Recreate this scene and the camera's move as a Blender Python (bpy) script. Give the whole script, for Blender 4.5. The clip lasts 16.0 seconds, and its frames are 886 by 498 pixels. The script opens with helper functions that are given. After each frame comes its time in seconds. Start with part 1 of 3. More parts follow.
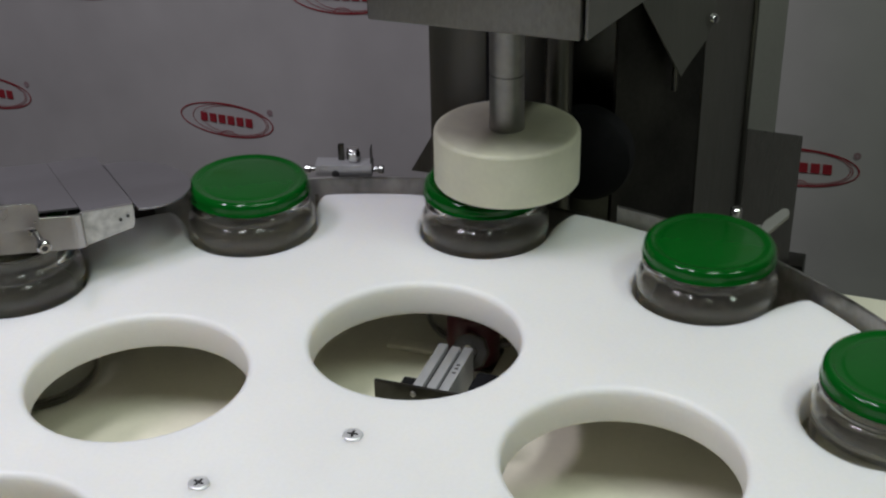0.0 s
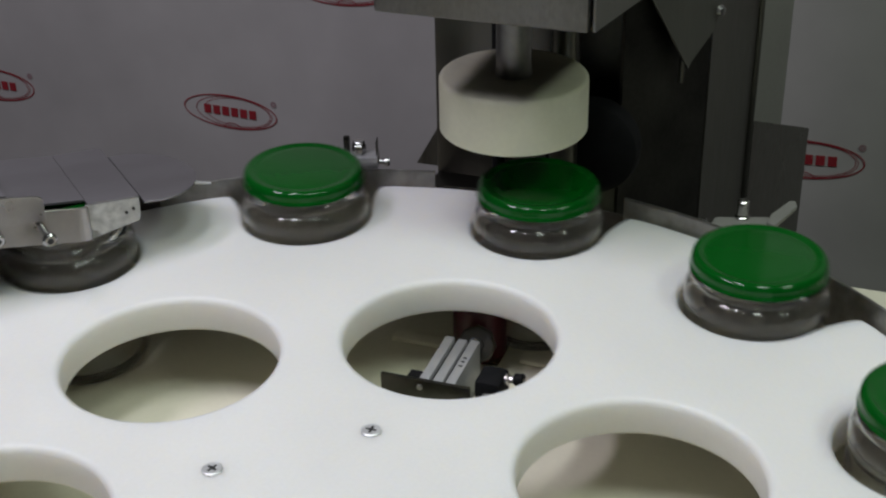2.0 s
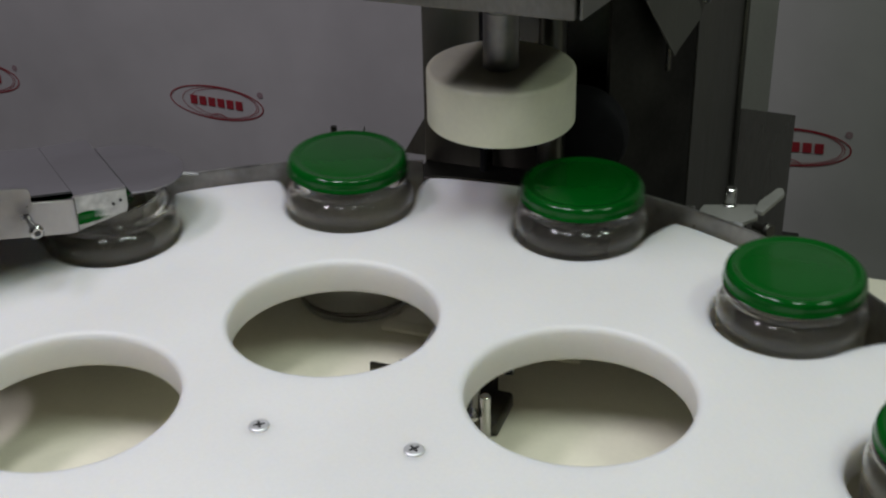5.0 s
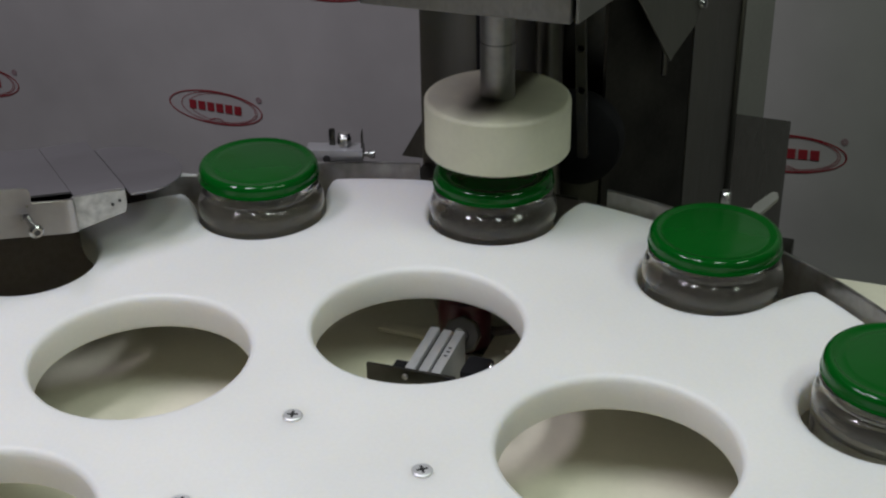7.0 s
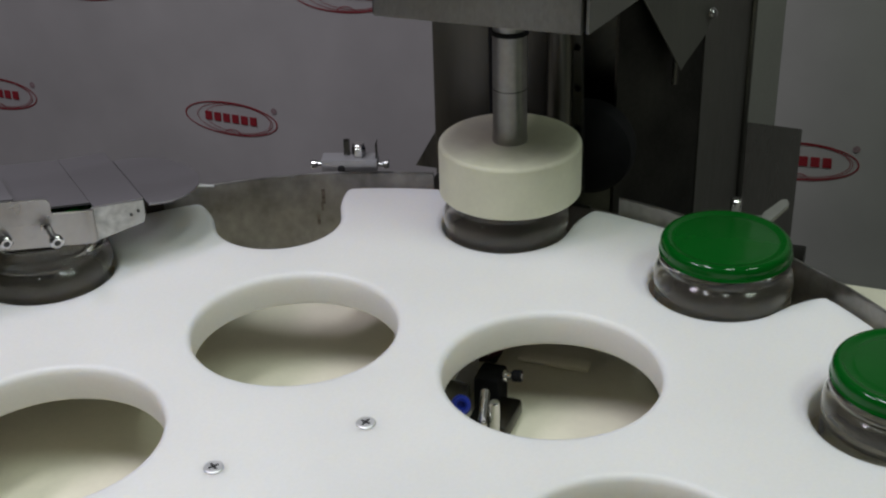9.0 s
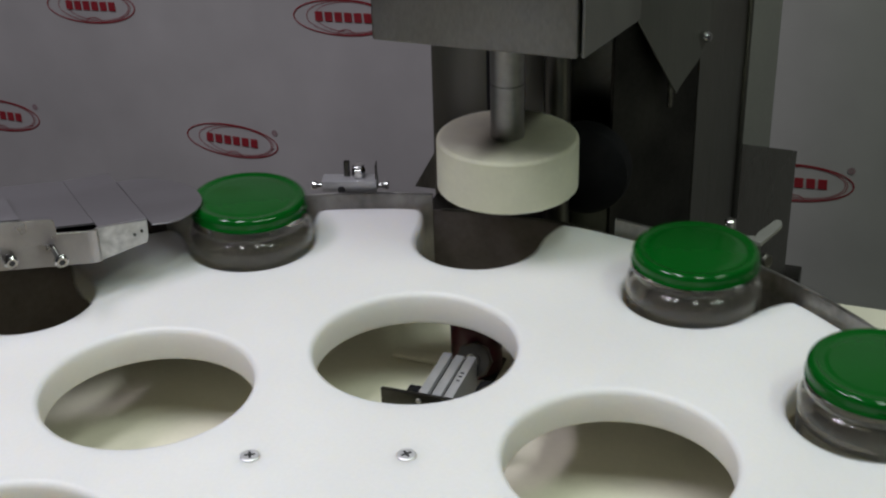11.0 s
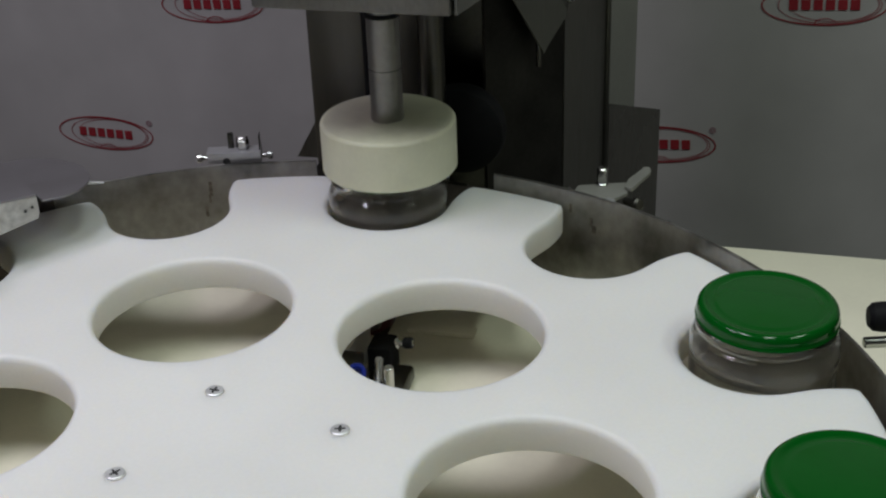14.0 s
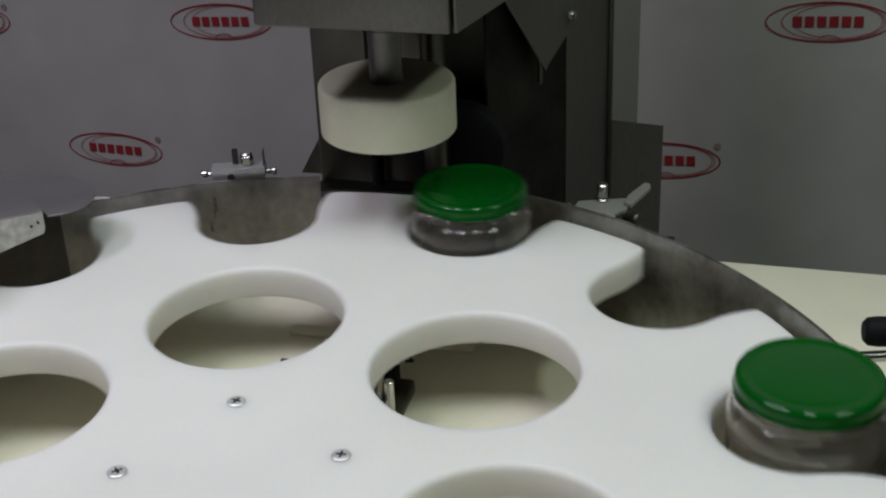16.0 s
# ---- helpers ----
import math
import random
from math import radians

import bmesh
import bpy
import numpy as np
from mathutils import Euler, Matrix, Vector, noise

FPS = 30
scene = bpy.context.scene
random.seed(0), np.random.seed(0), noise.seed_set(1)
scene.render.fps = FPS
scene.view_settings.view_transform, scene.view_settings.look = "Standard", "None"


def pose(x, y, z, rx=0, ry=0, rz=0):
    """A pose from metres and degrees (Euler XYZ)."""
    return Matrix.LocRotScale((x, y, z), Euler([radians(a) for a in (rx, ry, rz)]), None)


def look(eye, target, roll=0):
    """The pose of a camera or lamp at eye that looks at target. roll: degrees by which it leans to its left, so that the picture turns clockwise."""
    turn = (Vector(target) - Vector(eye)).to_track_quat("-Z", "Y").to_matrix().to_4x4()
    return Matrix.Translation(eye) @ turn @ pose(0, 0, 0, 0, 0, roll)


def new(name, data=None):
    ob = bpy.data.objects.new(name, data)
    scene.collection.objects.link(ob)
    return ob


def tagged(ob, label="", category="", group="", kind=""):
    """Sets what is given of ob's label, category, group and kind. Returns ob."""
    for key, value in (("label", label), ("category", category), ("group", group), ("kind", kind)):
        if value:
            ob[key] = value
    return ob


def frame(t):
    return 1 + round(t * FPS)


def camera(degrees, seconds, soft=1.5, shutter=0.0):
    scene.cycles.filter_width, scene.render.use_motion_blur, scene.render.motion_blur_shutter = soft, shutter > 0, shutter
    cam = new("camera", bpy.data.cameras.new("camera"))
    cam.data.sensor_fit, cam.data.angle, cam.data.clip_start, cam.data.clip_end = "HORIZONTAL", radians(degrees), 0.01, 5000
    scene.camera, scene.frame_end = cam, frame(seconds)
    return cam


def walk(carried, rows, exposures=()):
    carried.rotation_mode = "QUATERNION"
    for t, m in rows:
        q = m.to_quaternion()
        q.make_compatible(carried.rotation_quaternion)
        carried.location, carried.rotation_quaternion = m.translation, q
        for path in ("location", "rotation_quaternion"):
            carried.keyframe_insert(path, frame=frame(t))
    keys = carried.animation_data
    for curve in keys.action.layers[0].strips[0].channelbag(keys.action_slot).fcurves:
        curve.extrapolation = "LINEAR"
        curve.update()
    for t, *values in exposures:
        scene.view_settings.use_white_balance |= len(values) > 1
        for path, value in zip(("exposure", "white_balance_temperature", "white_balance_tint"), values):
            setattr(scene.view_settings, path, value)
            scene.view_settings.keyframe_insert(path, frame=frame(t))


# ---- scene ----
# Places: origin on the turntable's axis at the top of the white disc, x along the back wall, y towards it.
cam = camera(36.43, 16.0, soft=2.2, shutter=0.5)
PATH = [
    (0.0, pose(0.2583, -0.4803, 0.4428, 61.36, 1.10, 20.15)),
    (0.5, pose(0.2569, -0.4786, 0.4442, 61.14, 1.02, 20.23)),
    (1.0, pose(0.2561, -0.4791, 0.4441, 61.15, 0.92, 20.31)),
    (1.5, pose(0.2562, -0.4775, 0.4421, 61.09, 1.10, 20.27)),
    (2.0, pose(0.2545, -0.4792, 0.4423, 61.01, 1.14, 20.21)),
    (2.5, pose(0.2538, -0.4777, 0.4408, 60.95, 1.30, 20.05)),
    (3.0, pose(0.2519, -0.4784, 0.4422, 60.91, 1.12, 20.01)),
    (5.5, pose(0.2539, -0.4791, 0.4414, 60.52, 1.15, 19.45)),
    (6.0, pose(0.2526, -0.4818, 0.4418, 60.68, 0.86, 19.55)),
    (6.5, pose(0.2544, -0.4838, 0.4403, 60.88, 0.96, 19.42)),
    (7.0, pose(0.2575, -0.4864, 0.4410, 60.93, 0.97, 19.60)),
    (7.5, pose(0.2580, -0.4878, 0.4410, 61.00, 1.12, 19.83)),
    (8.0, pose(0.2581, -0.4897, 0.4435, 61.06, 1.36, 19.98)),
    (10.5, pose(0.2687, -0.5060, 0.4483, 62.06, 1.51, 19.99)),
    (11.0, pose(0.2674, -0.5080, 0.4513, 62.27, 1.49, 20.03)),
    (11.5, pose(0.2695, -0.5085, 0.4507, 62.55, 1.60, 19.59)),
    (12.0, pose(0.2715, -0.5080, 0.4470, 62.67, 1.58, 18.53)),
    (12.5, pose(0.2733, -0.5136, 0.4451, 62.24, 1.80, 17.85)),
    (13.0, pose(0.2709, -0.5300, 0.4436, 61.69, 2.07, 16.25)),
    (13.5, pose(0.2719, -0.5514, 0.4454, 61.72, 1.83, 14.41)),
    (14.0, pose(0.2716, -0.5532, 0.4436, 61.94, 1.87, 13.78)),
    (14.5, pose(0.2734, -0.5537, 0.4440, 61.98, 2.02, 13.80)),
    (15.0, pose(0.2762, -0.5552, 0.4446, 62.17, 2.20, 13.87)),
    (15.5, pose(0.2773, -0.5575, 0.4461, 62.38, 2.21, 13.99)),
    (16.0, pose(0.2819, -0.5594, 0.4472, 62.63, 2.08, 14.27)),
]
walk(cam, PATH, [(0, 0.04), (1.5, 0.01), (3, -0.07), (5.5, -0.10), (7, -0.11), (8, -0.10), (10.5, 0.0), (11, 0.06), (12.5, 0.07), (13, -0.05), (13.5, -0.17), (14.5, -0.20), (16, -0.18)])

# ---- world and light ----
world = bpy.data.worlds.new("room_air")
scene.world = world
world.use_nodes = True
world.node_tree.nodes["Background"].inputs["Color"].default_value = (0.55, 0.57, 0.6, 1)
world.node_tree.nodes["Background"].inputs["Strength"].default_value = 0.05


def lamp(name, eye, target, wide, deep, watts, tint):
    data = bpy.data.lights.new(name, "AREA")
    data.shape, data.size, data.size_y, data.energy, data.color = "RECTANGLE", wide, deep, watts, tint
    ob = new(name, data)
    ob.matrix_world = look(eye, target)
    return ob


# unseen lamps inferred from the jars' highlights; height, power and tint are tuned
for lx, ly, watts, tint in ((-0.72, -0.30, 8.5, (0.965, 0.895, 1.06)), (-0.22, -0.22, 6.8, (0.92, 0.95, 1.01)), (0.36, -0.16, 4.4, (0.90, 1.0, 0.94)), (1.02, 0.02, 5.8, (0.865, 1.0, 0.87))):
    lamp("overhead_lamp", (lx, ly, 1.30), (lx, ly, 0), 0.18, 0.56, watts, tint)

# ---- materials ----


def material(name, colour, rough=0.5, metal=0.0, spots=0.1, scale=30.0, bump=0.0, bump_scale=200.0, stretch=(1, 1, 1), rough_var=0.08, **more):
    """A surface with large stains, fine grain, uneven gloss and slight relief."""
    mat = bpy.data.materials.new(name)
    mat.use_nodes = True
    nodes, links = mat.node_tree.nodes, mat.node_tree.links
    bsdf = nodes["Principled BSDF"]
    place = nodes.new("ShaderNodeTexCoord")
    mapping = nodes.new("ShaderNodeMapping")
    mapping.inputs["Scale"].default_value = stretch
    links.new(place.outputs["Object"], mapping.inputs["Vector"])
    big, fine = nodes.new("ShaderNodeTexNoise"), nodes.new("ShaderNodeTexNoise")
    big.inputs["Scale"].default_value, fine.inputs["Scale"].default_value = scale, bump_scale
    big.inputs["Detail"].default_value, fine.inputs["Detail"].default_value = 4, 3
    for tex in (big, fine):
        links.new(mapping.outputs["Vector"], tex.inputs["Vector"])
    both = nodes.new("ShaderNodeMath")
    both.operation = "MULTIPLY_ADD"
    links.new(fine.outputs["Fac"], both.inputs[0])
    both.inputs[1].default_value = 0.4
    links.new(big.outputs["Fac"], both.inputs[2])
    ramp = nodes.new("ShaderNodeMapRange")
    ramp.inputs["From Min"].default_value, ramp.inputs["From Max"].default_value = 0.4, 1.0
    ramp.inputs["To Min"].default_value, ramp.inputs["To Max"].default_value = 1 - spots, 1 + spots
    links.new(both.outputs[0], ramp.inputs["Value"])
    mix = nodes.new("ShaderNodeVectorMath")
    mix.operation = "SCALE"
    mix.inputs[0].default_value = colour
    links.new(ramp.outputs["Result"], mix.inputs["Scale"])
    links.new(mix.outputs["Vector"], bsdf.inputs["Base Color"])
    gloss = nodes.new("ShaderNodeMapRange")
    gloss.inputs["From Min"].default_value, gloss.inputs["From Max"].default_value = 0.3, 0.7
    gloss.inputs["To Min"].default_value, gloss.inputs["To Max"].default_value = max(rough - rough_var, 0.02), rough + rough_var
    links.new(big.outputs["Fac"], gloss.inputs["Value"])
    links.new(gloss.outputs["Result"], bsdf.inputs["Roughness"])
    bsdf.inputs["Metallic"].default_value = metal
    if bump:
        relief = nodes.new("ShaderNodeBump")
        relief.inputs["Strength"].default_value, relief.inputs["Distance"].default_value = bump, 0.001
        links.new(fine.outputs["Fac"], relief.inputs["Height"])
        links.new(relief.outputs["Normal"], bsdf.inputs["Normal"])
    for key, value in more.items():
        bsdf.inputs[key.replace("_", " ")].default_value = value
    return mat


WHITE = material("white_plastic", (0.79, 0.78, 0.755), 0.48, spots=0.05, scale=7, bump=0.05, bump_scale=400, Subsurface_Weight=0.8, Subsurface_Radius=(1.0, 0.92, 0.78), Subsurface_Scale=0.024)
IVORY = material("ivory_plastic", (0.64, 0.635, 0.485), 0.46, spots=0.06, scale=38, bump=0.06, bump_scale=300, Subsurface_Weight=0.4, Subsurface_Radius=(1.0, 0.95, 0.7), Subsurface_Scale=0.006)
CREAM = material("cream_board", (0.81, 0.775, 0.62), 0.55, spots=0.06, scale=12, bump=0.05)
# STEEL, STEEL_DARK, BRUSHED: base colours lowered to hold a dark room's reflection
STEEL = material("stainless_steel", (0.120, 0.116, 0.108), 0.32, 1.0, spots=0.35, scale=16, bump=0.06, bump_scale=500, stretch=(1, 1, 0.45), rough_var=0.12)
STEEL_DARK = material("dark_room_steel", (0.072, 0.070, 0.061), 0.36, 1.0, spots=0.3, scale=22, bump=0.08, bump_scale=250)
RING_STEEL = material("stained_steel", (0.31, 0.298, 0.282), 0.38, 1.0, spots=0.42, scale=38, bump=0.10, bump_scale=150, stretch=(1, 1, 0.8))
# brown of the low strip; also stands in for shade under the chute
BROWN_SHADE = material("brown_shade_steel", (0.12, 0.104, 0.094), 0.5, 0.7, spots=0.3, scale=30)
STAIN = material("thin_rust_film", (0.19, 0.165, 0.145), 0.42, 0.9, spots=0.6, scale=260)
# darker copy of the steel, with shade put into its base colour
FRONT = material("shaded_steel", (0.10, 0.096, 0.086), 0.40, 1.0, spots=0.15, scale=18, stretch=(1, 1, 0.1))
BRUSHED = material("brushed_steel", (0.145, 0.141, 0.125), 0.42, 1.0, spots=0.45, scale=26, bump=0.08, bump_scale=400, stretch=(1, 1, 0.10), rough_var=0.12)
BRACE = material("folded_steel", (0.20, 0.195, 0.178), 0.40, 0.75, spots=0.15, scale=14, bump=0.06, bump_scale=400, stretch=(1, 1, 0.08))
SPINDLE = material("ground_steel", (0.33, 0.32, 0.305), 0.38, 1.0, spots=0.2, scale=60)
FIN = material("smeared_sheet_steel", (0.21, 0.206, 0.188), 0.30, 1.0, spots=0.25, scale=10, stretch=(1, 1, 0.3))
FLANGE = material("grey_sheet_steel", (0.30, 0.295, 0.272), 0.5, 0.3, spots=0.1, scale=14)
CHROME = material("polished_steel", (0.54, 0.535, 0.53), 0.22, 1.0, spots=0.04, scale=60)
ALU = material("grey_aluminium", (0.52, 0.52, 0.53), 0.45, 0.65, spots=0.08, scale=40, bump=0.05)
SCUFFED = material("scuffed_zinc", (0.52, 0.51, 0.49), 0.55, 0.4, spots=0.4, scale=140)
ZINC = material("zinc_plating", (0.74, 0.74, 0.74), 0.45, 0.6, spots=0.06, scale=90)
RAIL = material("dull_polished_steel", (0.40, 0.385, 0.37), 0.34, 1.0, spots=0.12, scale=40)
TONGUE = material("tongue_steel", (0.165, 0.157, 0.159), 0.5, 0.9, spots=0.06, scale=30, bump=0.05, bump_scale=600)
PLATE = material("brushed_plate", (0.32, 0.305, 0.322), 0.5, 0.9, spots=0.05, scale=30, bump=0.06, bump_scale=600, stretch=(0.1, 1, 1))
GREEN = material("green_lacquer", (0.0016, 0.074, 0.0068), 0.11, spots=0.08, scale=40, rough_var=0.03, Specular_IOR_Level=0.3)
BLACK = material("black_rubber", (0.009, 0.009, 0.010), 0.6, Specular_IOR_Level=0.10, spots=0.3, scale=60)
RED = material("red_lacquer", (0.055, 0.003, 0.010), 0.35, spots=0.15, scale=60)
BLUE = material("blue_plastic", (0.01, 0.03, 0.35), 0.4, spots=0.1, scale=60)
BANNER = material("vinyl_banner", (0.525, 0.50, 0.488), 0.6, spots=0.15, scale=4.0, bump=0.6, bump_scale=13)
PRINT = material("red_print", (0.33, 0.022, 0.032), 0.6, spots=0.15, scale=60)
GREY_PRINT = material("faded_print", (0.36, 0.25, 0.26), 0.6, spots=0.15, scale=60)
WALLPAINT = material("grey_wall_paint", (0.14, 0.14, 0.14), 0.7, spots=0.08, scale=2)
INK = material("dark_ink", (0.03, 0.03, 0.03), 0.5, spots=0.2)
GLASS = bpy.data.materials.new("clear_glass")
GLASS.use_nodes = True
_n, _l = GLASS.node_tree.nodes, GLASS.node_tree.links
_bsdf = _n["Principled BSDF"]
for _key, _value in (("Base Color", (0.90, 0.895, 0.86, 1)), ("Roughness", 0.06), ("IOR", 1.42), ("Transmission Weight", 1.0)):
    _bsdf.inputs[_key].default_value = _value
_wave, _relief = _n.new("ShaderNodeTexNoise"), _n.new("ShaderNodeBump")
_wave.inputs["Scale"].default_value, _wave.inputs["Detail"].default_value = 45.0, 2.0
_relief.inputs["Strength"].default_value, _relief.inputs["Distance"].default_value = 0.6, 0.001
_place = _n.new("ShaderNodeTexCoord")
_l.new(_place.outputs["Object"], _wave.inputs["Vector"])
_l.new(_wave.outputs["Fac"], _relief.inputs["Height"])
_l.new(_relief.outputs["Normal"], _bsdf.inputs["Normal"])
# diffuse haze mixed in to lift the dark inside of the jars
_haze, _haze_mix = _n.new("ShaderNodeBsdfDiffuse"), _n.new("ShaderNodeMixShader")
_haze.inputs["Color"].default_value, _haze_mix.inputs["Fac"].default_value = (0.55, 0.51, 0.45, 1), 0.045
_l.new(_bsdf.outputs[0], _haze_mix.inputs[1])
_l.new(_haze.outputs[0], _haze_mix.inputs[2])
_l.new(_haze_mix.outputs[0], _n["Material Output"].inputs["Surface"])

# the cup's plastic carries a brown grease smear round the spindle, deepened by the housing's shadow painted in
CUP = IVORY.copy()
CUP.name = "greasy_shaded_ivory"
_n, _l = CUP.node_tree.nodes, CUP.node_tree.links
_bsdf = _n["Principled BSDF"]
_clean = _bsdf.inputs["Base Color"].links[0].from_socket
_place, _map, _len, _smear_shade, _sum, _fade, _mix = (_n.new("ShaderNode" + k) for k in ("TexCoord", "Mapping", "VectorMath", "TexNoise", "Math", "MapRange", "Mix"))
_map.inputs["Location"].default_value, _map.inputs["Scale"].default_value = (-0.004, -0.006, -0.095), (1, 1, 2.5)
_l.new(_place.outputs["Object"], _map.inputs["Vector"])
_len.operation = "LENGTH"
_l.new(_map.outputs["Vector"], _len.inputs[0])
_smear_shade.inputs["Scale"].default_value, _smear_shade.inputs["Detail"].default_value = 60.0, 5.0
_l.new(_place.outputs["Object"], _smear_shade.inputs["Vector"])
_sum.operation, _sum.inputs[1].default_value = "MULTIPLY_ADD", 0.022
_l.new(_smear_shade.outputs["Fac"], _sum.inputs[0])
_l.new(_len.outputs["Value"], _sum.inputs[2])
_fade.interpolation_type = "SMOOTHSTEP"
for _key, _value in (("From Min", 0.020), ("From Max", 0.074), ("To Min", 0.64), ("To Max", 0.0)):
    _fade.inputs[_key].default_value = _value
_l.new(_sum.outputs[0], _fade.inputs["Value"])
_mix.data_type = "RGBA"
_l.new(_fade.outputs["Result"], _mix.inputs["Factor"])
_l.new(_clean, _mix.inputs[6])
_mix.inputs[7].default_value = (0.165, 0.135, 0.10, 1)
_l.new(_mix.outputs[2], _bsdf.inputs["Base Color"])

# ---- mesh helpers ----


def finish(bm, name, mat, angle=35):
    mesh = bpy.data.meshes.new(name)
    bmesh.ops.recalc_face_normals(bm, faces=bm.faces[:])
    bm.to_mesh(mesh)
    bm.free()
    mesh.materials.append(mat)
    for poly in mesh.polygons:
        poly.use_smooth = True
    mesh.set_sharp_from_angle(angle=radians(angle))
    return mesh


def part(name, bm, mat, parent=None, label="", at=None):
    """Links a bmesh (or a ready mesh) as one mesh object, under a thing or a part."""
    mesh = bm if isinstance(bm, bpy.types.Mesh) else finish(bm, name, mat)
    ob = new(name, mesh)
    if at is not None:
        ob.matrix_basis = at
    ob.parent = parent
    return tagged(ob, label=label)


def thing(name, label, category, at=None, group="", kind=""):
    ob = new(name)
    ob.empty_display_size = 0.02
    if at is not None:
        ob.matrix_basis = at
    return tagged(ob, label, category, group, kind)


def block(size, centre=(0, 0, 0), bevel=0.001, turn=None, segments=2):
    """A bevelled cuboid."""
    bm = bmesh.new()
    bmesh.ops.create_cube(bm, size=1.0)
    bmesh.ops.scale(bm, vec=size, verts=bm.verts)
    if bevel:
        bmesh.ops.bevel(bm, geom=bm.edges[:], offset=min(bevel, min(size) * 0.45), segments=segments, profile=0.5, affect="EDGES")
    if turn is not None:
        bmesh.ops.transform(bm, matrix=turn, verts=bm.verts)
    bmesh.ops.translate(bm, vec=centre, verts=bm.verts)
    return bm


def join(*many):
    """Several bmeshes in one."""
    out = bmesh.new()
    for bm in many:
        mesh = bpy.data.meshes.new("tmp")
        bm.to_mesh(mesh)
        bm.free()
        out.from_mesh(mesh)
        bpy.data.meshes.remove(mesh)
    return out


def lathe(profile, segments=64, m=None):
    """A body of revolution round z from (radius, height) pairs."""
    bm = bmesh.new()
    rings = []
    for r, z in profile:
        if r < 1e-6:
            rings.append([bm.verts.new((0, 0, z))])
        else:
            rings.append([bm.verts.new((r * math.cos(2 * math.pi * i / segments), r * math.sin(2 * math.pi * i / segments), z)) for i in range(segments)])
    for a, b in zip(rings, rings[1:]):
        for i in range(segments):
            j = (i + 1) % segments
            if len(a) == 1 and len(b) == 1:
                continue
            if len(a) == 1:
                bm.faces.new((a[0], b[j], b[i]))
            elif len(b) == 1:
                bm.faces.new((a[i], a[j], b[0]))
            else:
                bm.faces.new((a[i], a[j], b[j], b[i]))
    if m is not None:
        bmesh.ops.transform(bm, matrix=m, verts=bm.verts)
    return bm


def rod(r, a, b, bevel=0.0008, segments=24):
    """A round bar from point a to point b with softened ends."""
    a, b = Vector(a), Vector(b)
    length = (b - a).length
    turn = (b - a).to_track_quat("Z", "Y").to_matrix().to_4x4()
    return lathe([(0, 0), (r - bevel, 0), (r, bevel), (r, length - bevel), (r - bevel, length), (0, length)], segments, Matrix.Translation(a) @ turn)


def sheet(name, loops, thick, mat, m=None, bevel=0.0005, angle=35):
    """A flat plate cut to closed outlines (the first is the rim, further ones are holes), as a mesh whose top lies at z = 0."""
    data = bpy.data.curves.new(name, "CURVE")
    data.dimensions, data.fill_mode = "2D", "BOTH"
    data.extrude, data.bevel_depth, data.bevel_resolution, data.offset = thick / 2 - bevel, bevel, 4 if bevel > 0.001 else 2, -bevel
    for loop in loops:
        spline = data.splines.new("POLY")
        spline.points.add(len(loop) - 1)
        for point, (x, y) in zip(spline.points, loop):
            point.co = (x, y, 0, 1)
        spline.use_cyclic_u = True
    ob = bpy.data.objects.new(name, data)
    scene.collection.objects.link(ob)
    mesh = bpy.data.meshes.new_from_object(ob.evaluated_get(bpy.context.evaluated_depsgraph_get()))
    bpy.data.objects.remove(ob)
    bpy.data.curves.remove(data)
    bm = bmesh.new()
    bm.from_mesh(mesh)
    bpy.data.meshes.remove(mesh)
    bmesh.ops.remove_doubles(bm, verts=bm.verts, dist=1e-5)
    bmesh.ops.translate(bm, vec=(0, 0, -thick / 2), verts=bm.verts)
    if m is not None:
        bmesh.ops.transform(bm, matrix=m, verts=bm.verts)
    mesh = finish(bm, name, mat, angle)
    up = (m.to_3x3() @ Vector((0, 0, 1))).normalized() if m is not None else Vector((0, 0, 1))
    for poly in mesh.polygons:
        if abs(poly.normal.dot(up)) > 0.9999:
            poly.use_smooth = False
    return mesh


def circle(x, y, r, n=72):
    return [(x + r * math.cos(2 * math.pi * i / n), y + r * math.sin(2 * math.pi * i / n)) for i in range(n)]


def rounded(points, r, n=5):
    """A closed outline with its corners rounded to radius r."""
    out = []
    for k, p in enumerate(points):
        p, a, b = Vector(p), Vector(points[k - 1]), Vector(points[(k + 1) % len(points)])
        da, db = (a - p), (b - p)
        cut = min(r, da.length * 0.45, db.length * 0.45)
        s, e = p + da.normalized() * cut, p + db.normalized() * cut
        for i in range(n + 1):
            t = i / n
            q = s * (1 - t) ** 2 + p * 2 * t * (1 - t) + e * t ** 2
            out.append((q.x, q.y))
    return out


# ---- the room ----
FLOOR_Z, CEIL_Z, WALL_Y, TABLE_Z = -0.95, 1.75, 1.06, -0.080
# floor, ceiling, front and side walls: unseen, added dark to dim reflections in steel
tagged(part("floor", block((5.4, 5.0, 0.1), (0, -1.4, FLOOR_Z - 0.05), 0), WALLPAINT), "unseen grey floor, added", "floor", kind="structure")
tagged(part("ceiling", block((5.4, 5.0, 0.1), (0, -1.4, CEIL_Z + 0.05), 0), WALLPAINT), "unseen dark grey ceiling, added", "ceiling", kind="structure")
tagged(part("wall_back", block((5.4, 0.1, CEIL_Z - FLOOR_Z), (0, WALL_Y + 0.056, (CEIL_Z + FLOOR_Z) / 2), 0), WALLPAINT), "grey painted back wall", "wall", kind="structure")
